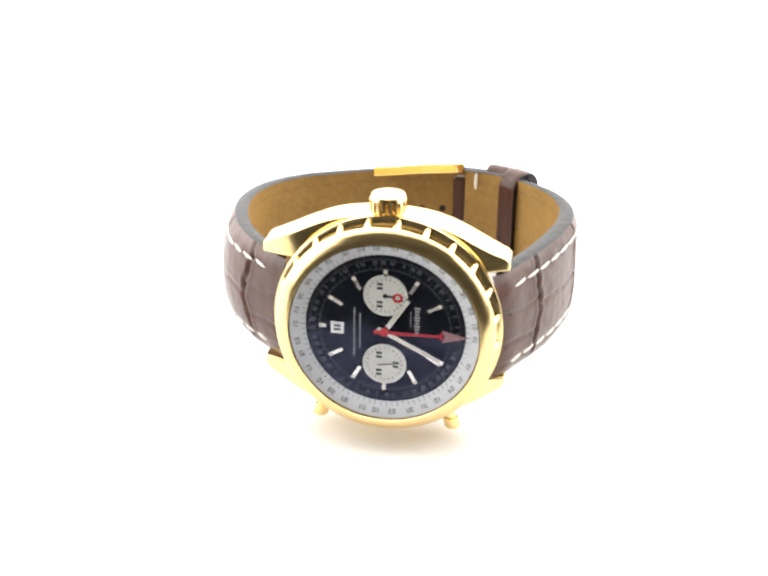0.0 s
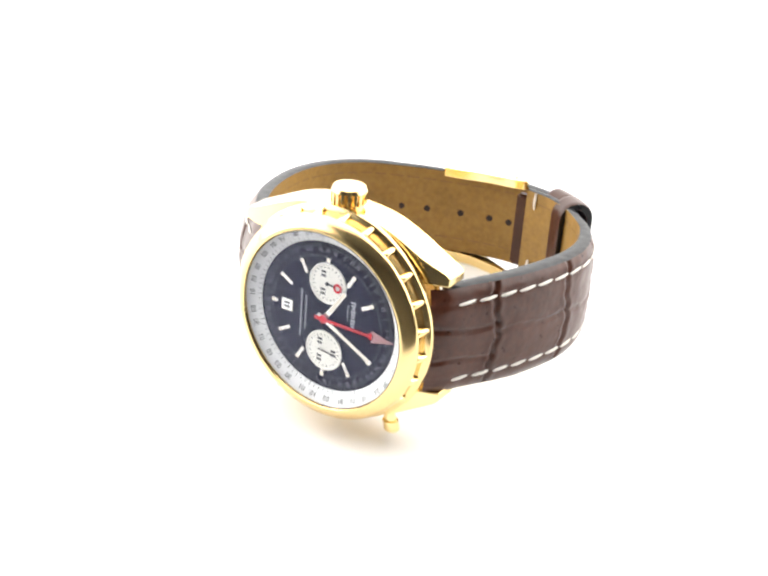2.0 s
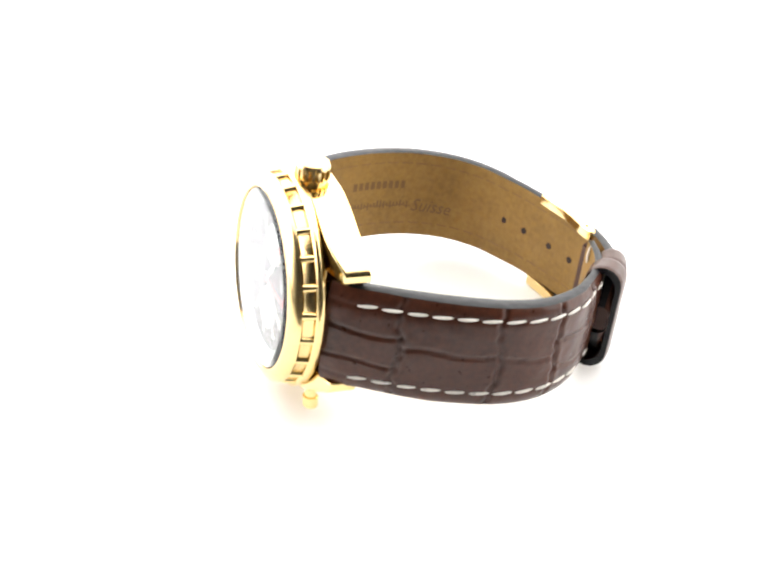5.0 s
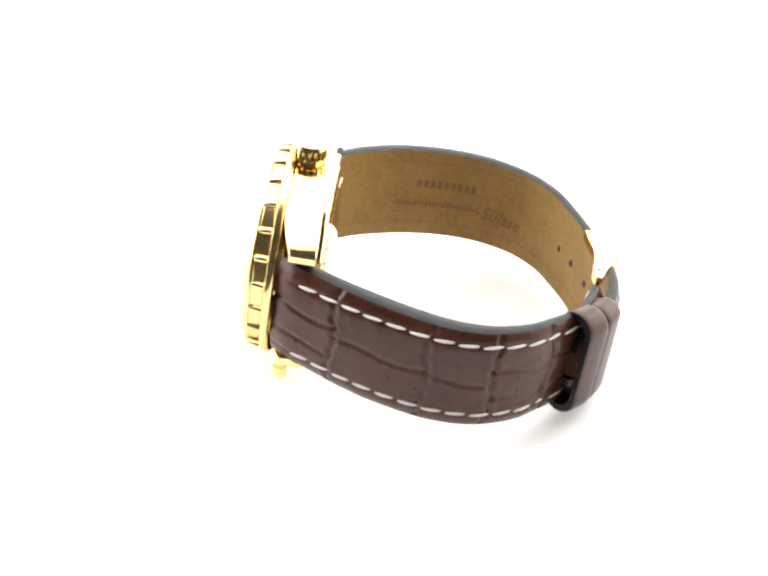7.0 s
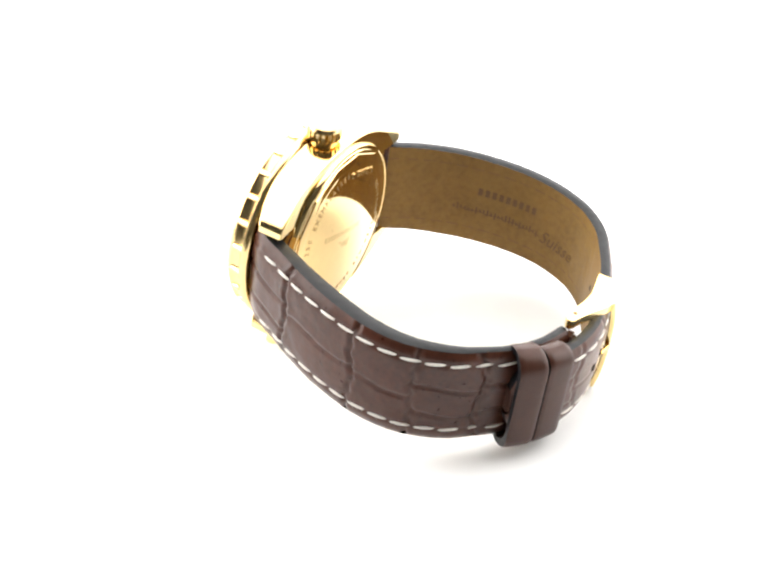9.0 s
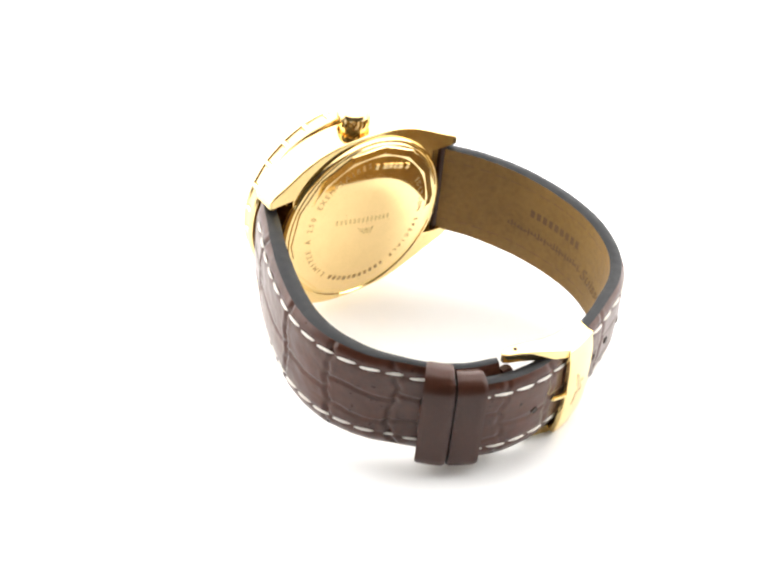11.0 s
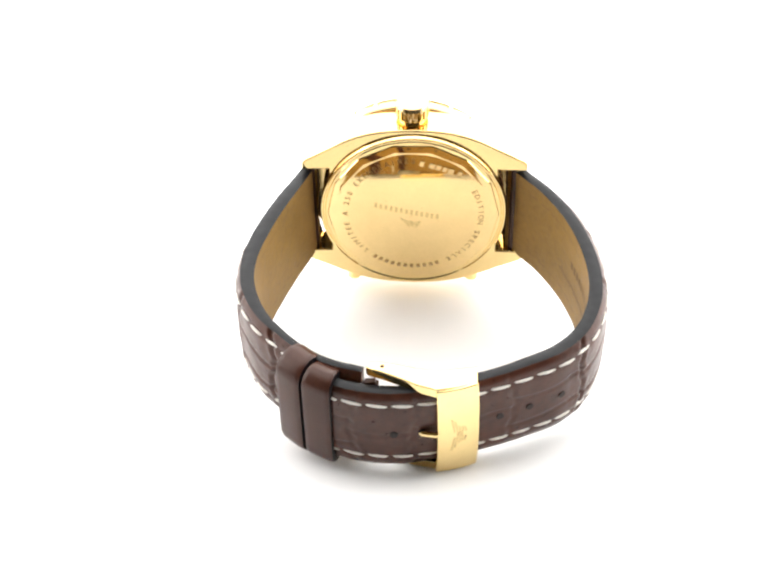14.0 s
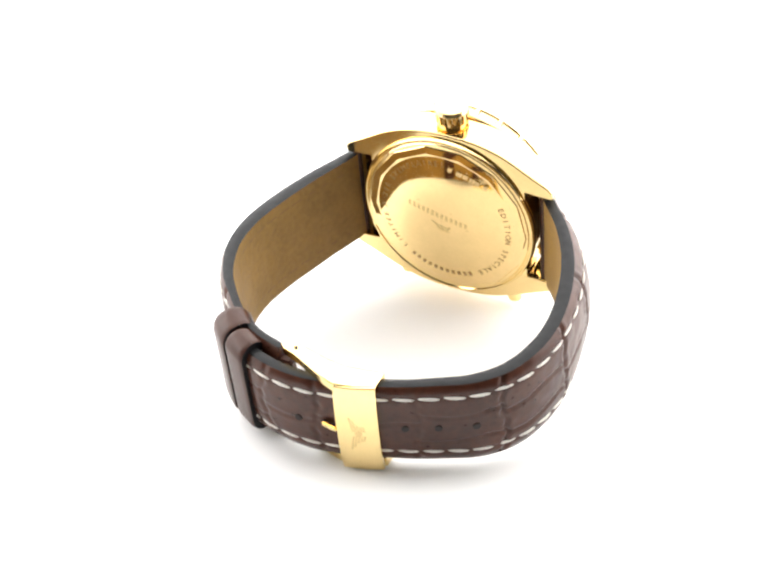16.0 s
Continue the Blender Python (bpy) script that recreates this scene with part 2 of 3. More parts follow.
    inlay([(0.4 + 0.45 * math.cos(k * 0.7854), -3.2 + 0.9 * math.sin(k * 0.7854)) for k in range(8)])
    shift(part("emblem", bm, FAINT, ob, "faint engraved line of script over a small winged emblem"))
    return ob


def lug_bars():
    """Leather loops round the bars between the lugs, at the strap's ends."""
    for x in (20.9, -22.7):
        bm = bmesh.new()
        bmesh.ops.create_cone(bm, cap_ends=True, segments=20, radius1=0.85, radius2=0.85, depth=22.4)
        for v in bm.verts:
            v.co += Vector((x, 9.9, 0))
        part("strap_loop", bm, SMOOTH, watch, "dark leather loop round the bar between the lugs")


def bezel_part():
    ob = part("bezel", lathe([(18.15, -1.2), (18.2, -2.35), (18.4, -2.6), (18.8, -2.62), (19.2, -2.45), (20.2, -1.8), (20.9, -1.15), (21.15, -0.75), (21.18, -0.45),
                              (21.0, -0.25), (20.85, 0.0), (21.0, 1.9), (21.75, 2.1), (22.15, 2.45), (22.2, 2.9), (22.1, 3.6), (21.8, 3.9), (18.15, 3.9)], 160),
              BEZEL, watch, "brushed gold bezel with a notched rim", sharp=42)
    # small rounded bridges across the groove of the rim
    bm = bmesh.new()
    rows = []
    for y, r, k in ((-0.75, 20.95, 0.6), (-0.3, 21.35, 1.0), (1.7, 21.75, 1.0), (2.5, 22.0, 0.85)):
        rows.append([bm.verts.new((20.4 + (r - 20.4) * max(0.0, math.cos(a)) ** 0.6, y, 0.8 * k * math.sin(a))) for a in [radians(d) for d in range(-90, 91, 30)]])
    for a, b in zip(rows, rows[1:]):
        for i in range(len(a) - 1):
            bm.faces.new((a[i], a[i + 1], b[i + 1], b[i]))
    for e in (0, -1):
        bm.faces.new(rows[e])
    tooth = mesh_of(bm, "tooth")
    tooth.materials.append(GOLD)
    for i in range(24):
        o = part("tooth", tooth, GOLD, ob, sharp=50)
        o.rotation_euler = (0, radians(15 * i + 5), 0)


def crown_part():
    n = 18
    bm = bmesh.new()
    rows = []
    for z, r, g in ((18.8, 2.9, 0), (21.9, 2.9, 0), (22.0, 3.2, 0), (22.15, 3.5, 1), (24.2, 3.5, 1), (24.5, 3.45, 0), (25.2, 3.1, 0), (25.5, 1.7, 0), (25.55, 0.0, 0)):
        ring = []
        for i in range(n * 6):
            rr = r - (0.42 if g and i % 6 in (4, 5) else 0.0)
            a = 2 * math.pi * i / (n * 6)
            ring.append(bm.verts.new((-0.8 + max(rr, 0.02) * math.cos(a), 6.2 + max(rr, 0.02) * math.sin(a), z)))
        rows.append(ring)
    for a, b in zip(rows, rows[1:]):
        for i in range(n * 6):
            j = (i + 1) % (n * 6)
            bm.faces.new((a[i], a[j], b[j], b[i]))
    bm.faces.new(rows[-1])
    part("crown", bm, BEZEL, watch, "fluted gold winding crown", sharp=30)


def pusher_part(x):
    bm = bmesh.new()
    rows = []
    lean = 0.26 if x > 0 else -0.26
    for z, r in ((-17.5, 1.2), (-21.0, 1.2), (-21.1, 1.45), (-21.25, 1.6), (-23.1, 1.6), (-23.35, 1.4), (-23.4, 0.02)):
        rows.append([bm.verts.new((x - (z + 21) * lean + r * math.cos(a), 6.5 + r * math.sin(a), z)) for a in [2 * math.pi * i / 28 for i in range(28)]])
    for a, b in zip(rows, rows[1:]):
        for i in range(28):
            j = (i + 1) % 28
            bm.faces.new((a[i], a[j], b[j], b[i]))
    bm.faces.new(rows[-1])
    part("pusher", bm, GOLD, watch, "round gold chronograph push button", sharp=35)


def hour_dir(h):
    return math.cos(radians(30 * h)), -math.sin(radians(30 * h)), -30 * h


def dial_part():
    d = part("dial", lathe([(0, 0.0), (15.4, 0.0), (15.4, 0.5), (0, 0.5)], 96, False), DIAL, watch, "dark navy lacquered dial with two silver subdials")
    fl = part("flange", lathe([(15.35, 0.0), (15.4, -0.12), (18.2, -1.38), (18.2, 0.3), (15.35, 0.3)], 120), WHITE, watch, "white sloping scale ring with black marks")
    # scale marks and number bars on the sloping ring
    bm = bmesh.new()

    def mark(r, length, width, deg):
        y = -0.12 - (r - 15.4) * 0.45
        c, s = math.cos(radians(deg)), math.sin(radians(deg))
        pts = []
        for u, v in ((-length / 2, -width / 2), (length / 2, -width / 2), (length / 2, width / 2), (-length / 2, width / 2)):
            pts.append(bm.verts.new(((r + u) * c - v * s, y - u * 0.45 - 0.04, (r + u) * s + v * c)))
        bm.faces.new(pts)

    for i in range(90):
        mark(15.75, 0.55 if i % 5 else 0.8, 0.09, i * 4)
    deg, k = 0.0, 0
    while deg < 352:
        # two short strokes for each unreadable number
        for dd in (-1.25, 1.25):
            kind = (k * 5 + int(dd > 0) * 3) % 4
            if kind == 0:
                mark(17.05, 0.8, 0.17, deg + dd)
            else:
                mark(17.05, 0.8, 0.13, deg + dd - 0.75)
                if kind != 2:
                    mark(17.05, 0.8, 0.13, deg + dd + 0.75)
                for rr in ((-0.33, 0.33), (-0.33, 0.0, 0.33), (0.33,))[kind - 1]:
                    mark(17.05 + rr, 0.12, 0.5, deg + dd)
        deg += (9.5, 10.5, 12.0)[k % 3]
        k += 1
    part("scale_print", bm, BLACK, fl, "black scale strokes and number bars", smooth=False)
    bm = bmesh.new()
    rnd = random.Random(4)
    for i in range(150):
        deg = i * 2.4
        bar(14.95 * math.cos(radians(deg)), 14.95 * math.sin(radians(deg)), rnd.choice((0.35, 0.35, 0.7)), 0.12, deg, -0.03, 0.0, bm)
        if i % 2:
            bar(12.95 * math.cos(radians(deg)), 12.95 * math.sin(radians(deg)), rnd.choice((0.3, 0.5)), 0.10, deg, -0.03, 0.0, bm)
    for i in range(48):
        deg = i * 7.5 + rnd.uniform(0, 2.5)
        for k in range(rnd.choice((1, 2, 2))):
            bar(13.9 * math.cos(radians(deg + k * 2.1)), 13.9 * math.sin(radians(deg + k * 2.1)), 0.75, 0.28, deg + rnd.uniform(-15, 15), -0.03, 0.0, bm)
    for r0 in (12.55, 14.45):
        for i in range(120):
            a0, a1 = radians(3 * i), radians(3 * i + 3)
            prism([(r0 * math.cos(a0), r0 * math.sin(a0)), (r0 * math.cos(a1), r0 * math.sin(a1)), ((r0 + 0.1) * math.cos(a1), (r0 + 0.1) * math.sin(a1)),
                   ((r0 + 0.1) * math.cos(a0), (r0 + 0.1) * math.sin(a0))], -0.025, 0.0, bm)
    part("inner_scale", bm, DIALGREY, d, "faint grey inner scale with number bars", smooth=False)
    for h in range(1, 12):
        x, z, a = hour_dir(h)
        lo, hi = (9.4, 12.3) if h not in (3, 6, 9) else (11.3, 12.6)
        m = part("hour_marker", bar(x * (lo + hi) / 2, z * (lo + hi) / 2, hi - lo, 0.72, a, -0.35, 0.0), BRIGHT, d, "polished baton hour marker", smooth=False)
        part("lume_tip", bar(x * (hi - 0.3), z * (hi - 0.3), 0.75, 0.75, a, -0.42, -0.33), LUME, m, smooth=False)
    # date window with unreadable figures
    f = part("date_window", bar(-9.2, -0.3, 2.6, 2.5, 0, -0.12, 0.0), BRIGHT, d, "framed white date window", smooth=False)
    part("date_disc", bar(-9.2, -0.3, 2.1, 2.0, 0, -0.15, -0.11), WHITE, f, smooth=False)
    bm = bmesh.new()
    bar(-9.2, 0.15, 1.3, 0.42, 0, -0.18, -0.14, bm)
    bar(-9.2, -0.65, 1.3, 0.42, 0, -0.18, -0.14, bm)
    part("date_bars", bm, BLACK, f, smooth=False)
    # printed lines of unreadable words
    for x, z, ln, w in ((-5.9, -0.9, 10.4, 0.34), (-4.8, -0.6, 7.6, 0.28), (6.1, 2.6, 5.6, 0.95), (4.9, 2.6, 3.6, 0.25)):
        bm = bmesh.new()
        n = int(ln / 0.62)
        for i in range(n):
            bar(x, z - ln / 2 + (i + 0.5) * ln / n, ln / n * 0.62, w * (0.75 + 0.25 * ((i * 7) % 3)), 90, -0.03, 0.0, bm)
        part("printed_line", bm, PRINT, d, "bars of small printed words", smooth=False)
    for cz, kind in ((7.25, "minutes"), (-7.2, "seconds")):
        s = part("subdial", lathe([(0, -0.06), (3.75, -0.06), (3.9, -0.2), (4.2, -0.2), (4.25, 0.0), (0, 0.0)], 72, False, 0, cz), SILVER, d, "silver-white subdial with small black figures")
        bm = bmesh.new()
        for i in range(24):
            a = radians(15 * i)
            bar(3.35 * math.cos(a), cz + 3.35 * math.sin(a), 0.4, 0.13, 15 * i, -0.09, -0.06, bm)
        for a in ((120, 240, 0) if kind == "seconds" else (120, 240)):
            for dz in (-0.42, 0.42):
                bar(2.15 * math.cos(radians(a)), cz + 2.15 * math.sin(radians(a)) + dz, 1.1, 0.5, 0, -0.09, -0.06, bm)
        part("subdial_print", bm, BLACK, s, smooth=False)
        if kind == "minutes":
            hnd = part("minute_counter_hand", bar(0.6, cz - 0.05, 2.2, 0.28, -4, -0.3, -0.2), BLACK, d, "short black counter hand with a red ring", smooth=False)
            part("hub", disc(0, cz, 0.42, -0.34, -0.19, segs=20), BLACK, hnd, smooth=False)
            bm = lathe([(0.5, -0.28), (0.95, -0.28), (0.95, -0.2), (0.5, -0.2)], 28, True, 2.35, cz - 0.25)
            part("red_ring", bm, RED, hnd)
    # hands
    hr = part("hour_hand", bar(2.35, 3.6, 8.0, 1.05, 57, -0.62, -0.5, None, 0.92), BRIGHT, watch, "baton hour hand filled with cream lume", smooth=False)
    part("lume_bar", bar(2.75, 4.2, 6.0, 0.66, 57, -0.66, -0.61, None, 0.95), LUME, hr, smooth=False)
    mn = part("minute_hand", bar(5.0, -2.5, 14.2, 0.95, -26.4, -0.86, -0.74, None, 0.85), BRIGHT, watch, "baton minute hand filled with cream lume", smooth=False)
    part("lume_bar", bar(6.2, -3.08, 10.2, 0.62, -26.4, -0.9, -0.85, None, 0.9), LUME, mn, smooth=False)
    se = part("chronograph_hand", bar(4.3, 0.02, 12.6, 0.72, 1.0, -1.02, -0.94, None, 0.6), RED, watch, "red sweep hand with an arrow tip", smooth=False)
    part("arrow_tip", prism([(11.0, -1.15), (16.0, 0.27), (11.0, 1.45), (11.6, 0.2)], -1.05, -0.94), PINK, se, smooth=False)
    part("arrow_edge", prism([(10.6, -0.5), (11.2, -0.45), (11.2, 0.85), (10.6, 0.8)], -1.04, -0.93), RED, se, smooth=False)
    part("hub", disc(0, 0, 0.85, -1.12, -0.9, segs=28), RED, se, smooth=False)
    cr = part("crystal", lathe([(0, -2.75), (9, -2.67), (15, -2.5), (17.9, -2.35), (18.12, -2.2), (18.12, -1.9), (15, -1.95), (9, -2.05), (0, -2.1)], 96, False),
              GLASS, watch, "clear domed watch crystal with bluish reflections", sharp=60)
    cr.visible_shadow = False


small_hand = None


def small_seconds():
    """The running seconds hand: its origin is its own pivot."""
    ob = part("seconds_hand", bar(0.9, 0, 4.4, 0.24, 0, -0.06, 0.04, None, 0.6), BLACK, watch, "thin dark running seconds hand", smooth=False)
    ob.location = (0, -0.00032, -0.0072)
    return ob


# ---- the strap ----
class Path:
    """A smooth line through points of the plan, stepped by its length; the normal points away from the loop's middle."""

    def __init__(self, pts, step=0.1):
        p = [Vector(q) for q in pts]
        p = [p[0] * 2 - p[1]] + p + [p[-1] * 2 - p[-2]]
        dense = []
        for a, b, c, d in zip(p, p[1:], p[2:], p[3:]):
            for i in range(60):
                t = i / 60
                dense.append(0.5 * ((2 * b) + (c - a) * t + (2 * a - 5 * b + 4 * c - d) * t * t + (3 * b - a - 3 * c + d) * t ** 3))
        dense.append(p[-2])
        self.pos, self.s = dense, [0.0]
        for a, b in zip(dense, dense[1:]):
            self.s.append(self.s[-1] + (b - a).length)
        self.length = self.s[-1]
        self.arr = np.array(self.s)

    def at(self, s):
        s = min(max(s, 0.0), self.length)
        i = min(max(int(np.searchsorted(self.arr, s)) - 1, 0), len(self.pos) - 2)
        k = (s - self.s[i]) / max(1e-9, self.s[i + 1] - self.s[i])
        return self.pos[i].lerp(self.pos[i + 1], k)

    def axes(self, s):
        q = self.at(s)
        t = (self.at(s + 0.8) - self.at(s - 0.8)).normalized()
        n = Vector((t.y, -t.x))
        if n.dot(q - Vector((-2.5, 36))) < 0:
            n = -n
        return q, t, n

    def near(self, x, y):
        d = [(q - Vector((x, y))).length for q in self.pos]
        return self.s[d.index(min(d))]


def mid_z(q):
    """Height of the strap's middle line: it sags a little towards the buckle."""
    return -0.8 - 0.030 * (q.y - 8) + 0.028 * q.x * min(1, max(0, q.y - 8) / 50)


SHORT = Path([(20.3, 4.3), (22.9, 7.4), (25.3, 12.6), (28.0, 18.3), (30.6, 24.8), (32.7, 31.8), (33.8, 38), (33.6, 44.3), (31.9, 50), (28.7, 55.6),
              (24.6, 59.8), (20, 63.9), (14, 67.2), (7.5, 68.9)])
LONG = Path([(-21.0, 4.3), (-23.6, 6.6), (-27.0, 10.2), (-31.6, 15.6), (-36.2, 23.5), (-39.3, 33), (-40.3, 41.8), (-39.2, 49.3), (-36.2, 56), (-31.0, 61.4),
             (-24.5, 65.0), (-18.5, 67.8), (-12, 70.2), (-5, 72.2), (1, 73.2), (7.5, 72.9), (13.5, 71.3), (19, 68.4), (23, 65.0)])


def croc(seed, length, cut_at, calm=2.0):
    """Grooves between the embossed scales: across the strap, then along it inside each row."""
    r = random.Random(seed)
    cuts = [(s, r.uniform(0, 6.3), r.uniform(0.3, 0.8)) for s in cut_at]
    rows = [[(-4.0, 2.6), (0.4,), (-0.6,), (2.0, -4.5)][i % 4] for i in range(len(cuts) + 1)]

    def height(s, z):
        h, idx = 0.0, 0
        k0 = 1.0 if s < calm * length else 0.45
        for i, (c, ph, am) in enumerate(cuts):
            line = c + am * math.sin(z * 0.42 + ph) + 0.25 * math.sin(z * 1.7 + ph * 2)
            d = s - line
            if d > 0:
                idx = i + 1
            h -= 0.52 * math.exp(-(d / 0.5) ** 2)
            h += 0.10 * math.exp(-((abs(d) - 1.1) / 0.6) ** 2)
        if abs(z) < 7.4:
            for k, zz in enumerate(rows[idx]):
                d = z - (zz + 0.5 * math.sin(s * 0.35 + k + idx))
                h -= 0.42 * math.exp(-(d / 0.34) ** 2)
        h += 0.10 * noise.noise(Vector((s * 0.35, z * 0.35, seed))) + 0.04 * noise.noise(Vector((s * 1.3, z * 1.3, seed)))
        return h * k0

    return height


START = 3.4


def strap(name, path, seed, half, thick, label, spots, pad, tip=False):
    """half, thick: from a share of the length to half the width and thickness."""
    L = path.length
    hold = new(name)
    hold.parent = watch
    hold.empty_display_size = 0.005
    tagged(hold, label)
    height = croc(seed, L, [path.near(x, y) for x, y in spots], 0.52 if tip else 2.0)
    ns, nw = int(L / 0.42), 52

    def ends(s):
        # the tail is rounded off at its tip
        w = half(s / L)
        if tip and s > L - 7:
            w *= math.sqrt(max(0.05, 1 - ((s - L + 7) / 7.3) ** 2))
        return w

    def lower(s):
        """The margin below the lower seam is wider than the one above the upper seam."""
        return 0.75 * min(1.0, max(0.0, s - 8) / 14)

    def edge(s, side):
        return ends(s) + (lower(s) if side < 0 else 0.0)

    def point(s, z, off):
        q, t, n = path.axes(s)
        p = q + n * off
        return (p.x, p.y, mid_z(q) + z)

    bm = bmesh.new()
    grid = []
    for i in range(ns + 1):
        s = L * i / ns
        w = ends(s)
        row = []
        for j in range(nw + 1):
            u = -1 + 2 * j / nw
            z = edge(s, u) * math.copysign(abs(u) ** 0.92, u)
            drop = 0.95 * abs(u) ** 7 + 0.35 * u * u - pad(s / L) * (1 - u * u)
            stitch = -0.16 * math.exp(-((abs(z) - seam(s / L, half)) / 0.5) ** 2)
            row.append(bm.verts.new(point(s, z, -drop + height(s, z) + stitch)))
        grid.append(row)
    for a, b in zip(grid, grid[1:]):
        for j in range(nw):
            bm.faces.new((a[j], a[j + 1], b[j + 1], b[j]))
    part("upper", bm, LEATHER, hold, "brown leather embossed with large scales", sharp=0)
    bm = bmesh.new()
    grid = []
    for i in range(ns + 1):
        s = START + (L - START) * i / ns
        w, th = ends(s), thick(s / L)
        grid.append([bm.verts.new(point(s, edge(s, j - 8) * (-1 + 2 * j / 16), -th - 0.04 * noise.noise(Vector((s * 0.4, j * 0.3, seed))))) for j in range(17)])
    for a, b in zip(grid, grid[1:]):
        for j in range(16):
            bm.faces.new((a[j], a[j + 1], b[j + 1], b[j]))
    part("lining", bm, LINING, hold, "tan leather lining", sharp=0)
    for side in (-1, 1):
        bm = bmesh.new()
        grid = []
        for i in range(ns + 1):
            s = START + (L - START) * i / ns
            w, th = ends(s), thick(s / L)
            row = []
            for k in range(9):
                f = k / 8
                off = -1.25 + (-th + 1.25 - 0.06) * f
                out = 0.18 * math.sin(math.pi * f) + 0.06 * noise.noise(Vector((s * 0.5, f * 2, seed + side)))
                row.append(bm.verts.new(point(s, side * (edge(s, side) + out), off)))
            grid.append(row)
        for a, b in zip(grid, grid[1:]):
            for k in range(8):
                bm.faces.new((a[k], a[k + 1], b[k + 1], b[k]))
        part("painted_edge", bm, EDGE, hold, "dark grey painted edge", sharp=0)
    # closed ends
    for s in (START, L):
        bm = bmesh.new()
        w, th = ends(s), thick(s / L)
        vs = [bm.verts.new(point(s, z, o)) for z, o in ((-w, -1.2), (-w * 0.8, -0.3), (0, 0.05), (w * 0.8, -0.3), (w, -1.2), (w, -th), (-w, -th))]
        bm.faces.new(vs)
        part("end_cap", bm, SMOOTH, hold, smooth=False)
    # seams of white thread, one mesh shared by all the stitches
    for side in (-1, 1):
        s = 7.8
        while s < L - (7 if tip else 3):
            q, t, n = path.axes(s)
            ob = part("stitch", STITCH, THREAD, hold)
            z = side * seam(s / L, half)
            p = point(s, z, -0.42 + height(s, z) * 0.5 + pad(s / L) * (1 - (z / half(s / L)) ** 2))
            m = Matrix.Identity(4)
            tv, nv, zv = Vector((t.x, t.y, 0)), Vector((n.x, n.y, 0)), Vector((0, 0, 1))
            tv = (tv + zv * 0.10 + Vector((0, 0, -0.03 * t.y))).normalized()
            zv = nv.cross(tv)
            for k, col in enumerate((tv, nv, zv)):
                for r in range(3):
                    m[r][k] = col[r]
            m.translation = Vector(p) * MM
            ob.matrix_local = m
            s += 4.8
        # fine seam on the lining
        bm = bmesh.new()
        s = 2.5
        while s < L - 5:
            z = side * seam(s / L, half)
            th = thick(s / L)
            vs = [bm.verts.new(point(s + a, z + b, -th - 0.06)) for a, b in ((0, -0.16), (3.0, -0.16), (3.0, 0.16), (0, 0.16))]
            bm.faces.new(vs)
            s += 4.0
        part("lining_seam", bm, SEAM, hold, "fine brown seam on the lining", smooth=False)
    return hold


def seam(f, half):
    return half(f) - (3.1 - 0.6 * min(1, f * 3))


def stitch_mesh():
    bm = bmesh.new()
    rings = []
    for x, r in ((-2.0, 0.10), (-1.55, 0.30), (-0.5, 0.40), (0.5, 0.40), (1.55, 0.30), (2.0, 0.10)):
        lift = 0.16 * (1 - (x / 2.1) ** 2)
        rings.append([bm.verts.new((x, lift + 0.62 * r * math.sin(a), r * math.cos(a))) for a in [2 * math.pi * i / 6 for i in range(6)]])
    for a, b in zip(rings, rings[1:]):
        for i in range(6):
            bm.faces.new((a[i], a[(i + 1) % 6], b[(i + 1) % 6], b[i]))
    bm.faces.new(rings[0])
    bm.faces.new(rings[-1])
    me = mesh_of(bm, "stitch")
    me.materials.append(THREAD)
    return me


STITCH = stitch_mesh()


# solid plugs on both faces; the holes' shade is in their dark colour
def holes(hold, path, spots, depth):
    bm = bmesh.new()
    bmesh.ops.create_cone(bm, cap_ends=True, segments=16, radius1=0.75, radius2=0.75, depth=1.0)
    me = mesh_of(bm, "hole", False)
    me.materials.append(HOLE_SHADE)
    for x, y in spots:
        s = path.near(x, y)
        q, t, n = path.axes(s)
        for off in (-0.32, -depth + 0.38):
            ob = part("hole", me, HOLE_SHADE, hold, smooth=False)
            m = Vector((n.x, n.y, 0)).to_track_quat("Z", "X").to_matrix().to_4x4()
            p = q + n * off
            m.translation = Vector((p.x, p.y, mid_z(q) - 0.4)) * MM
            ob.matrix_local = m


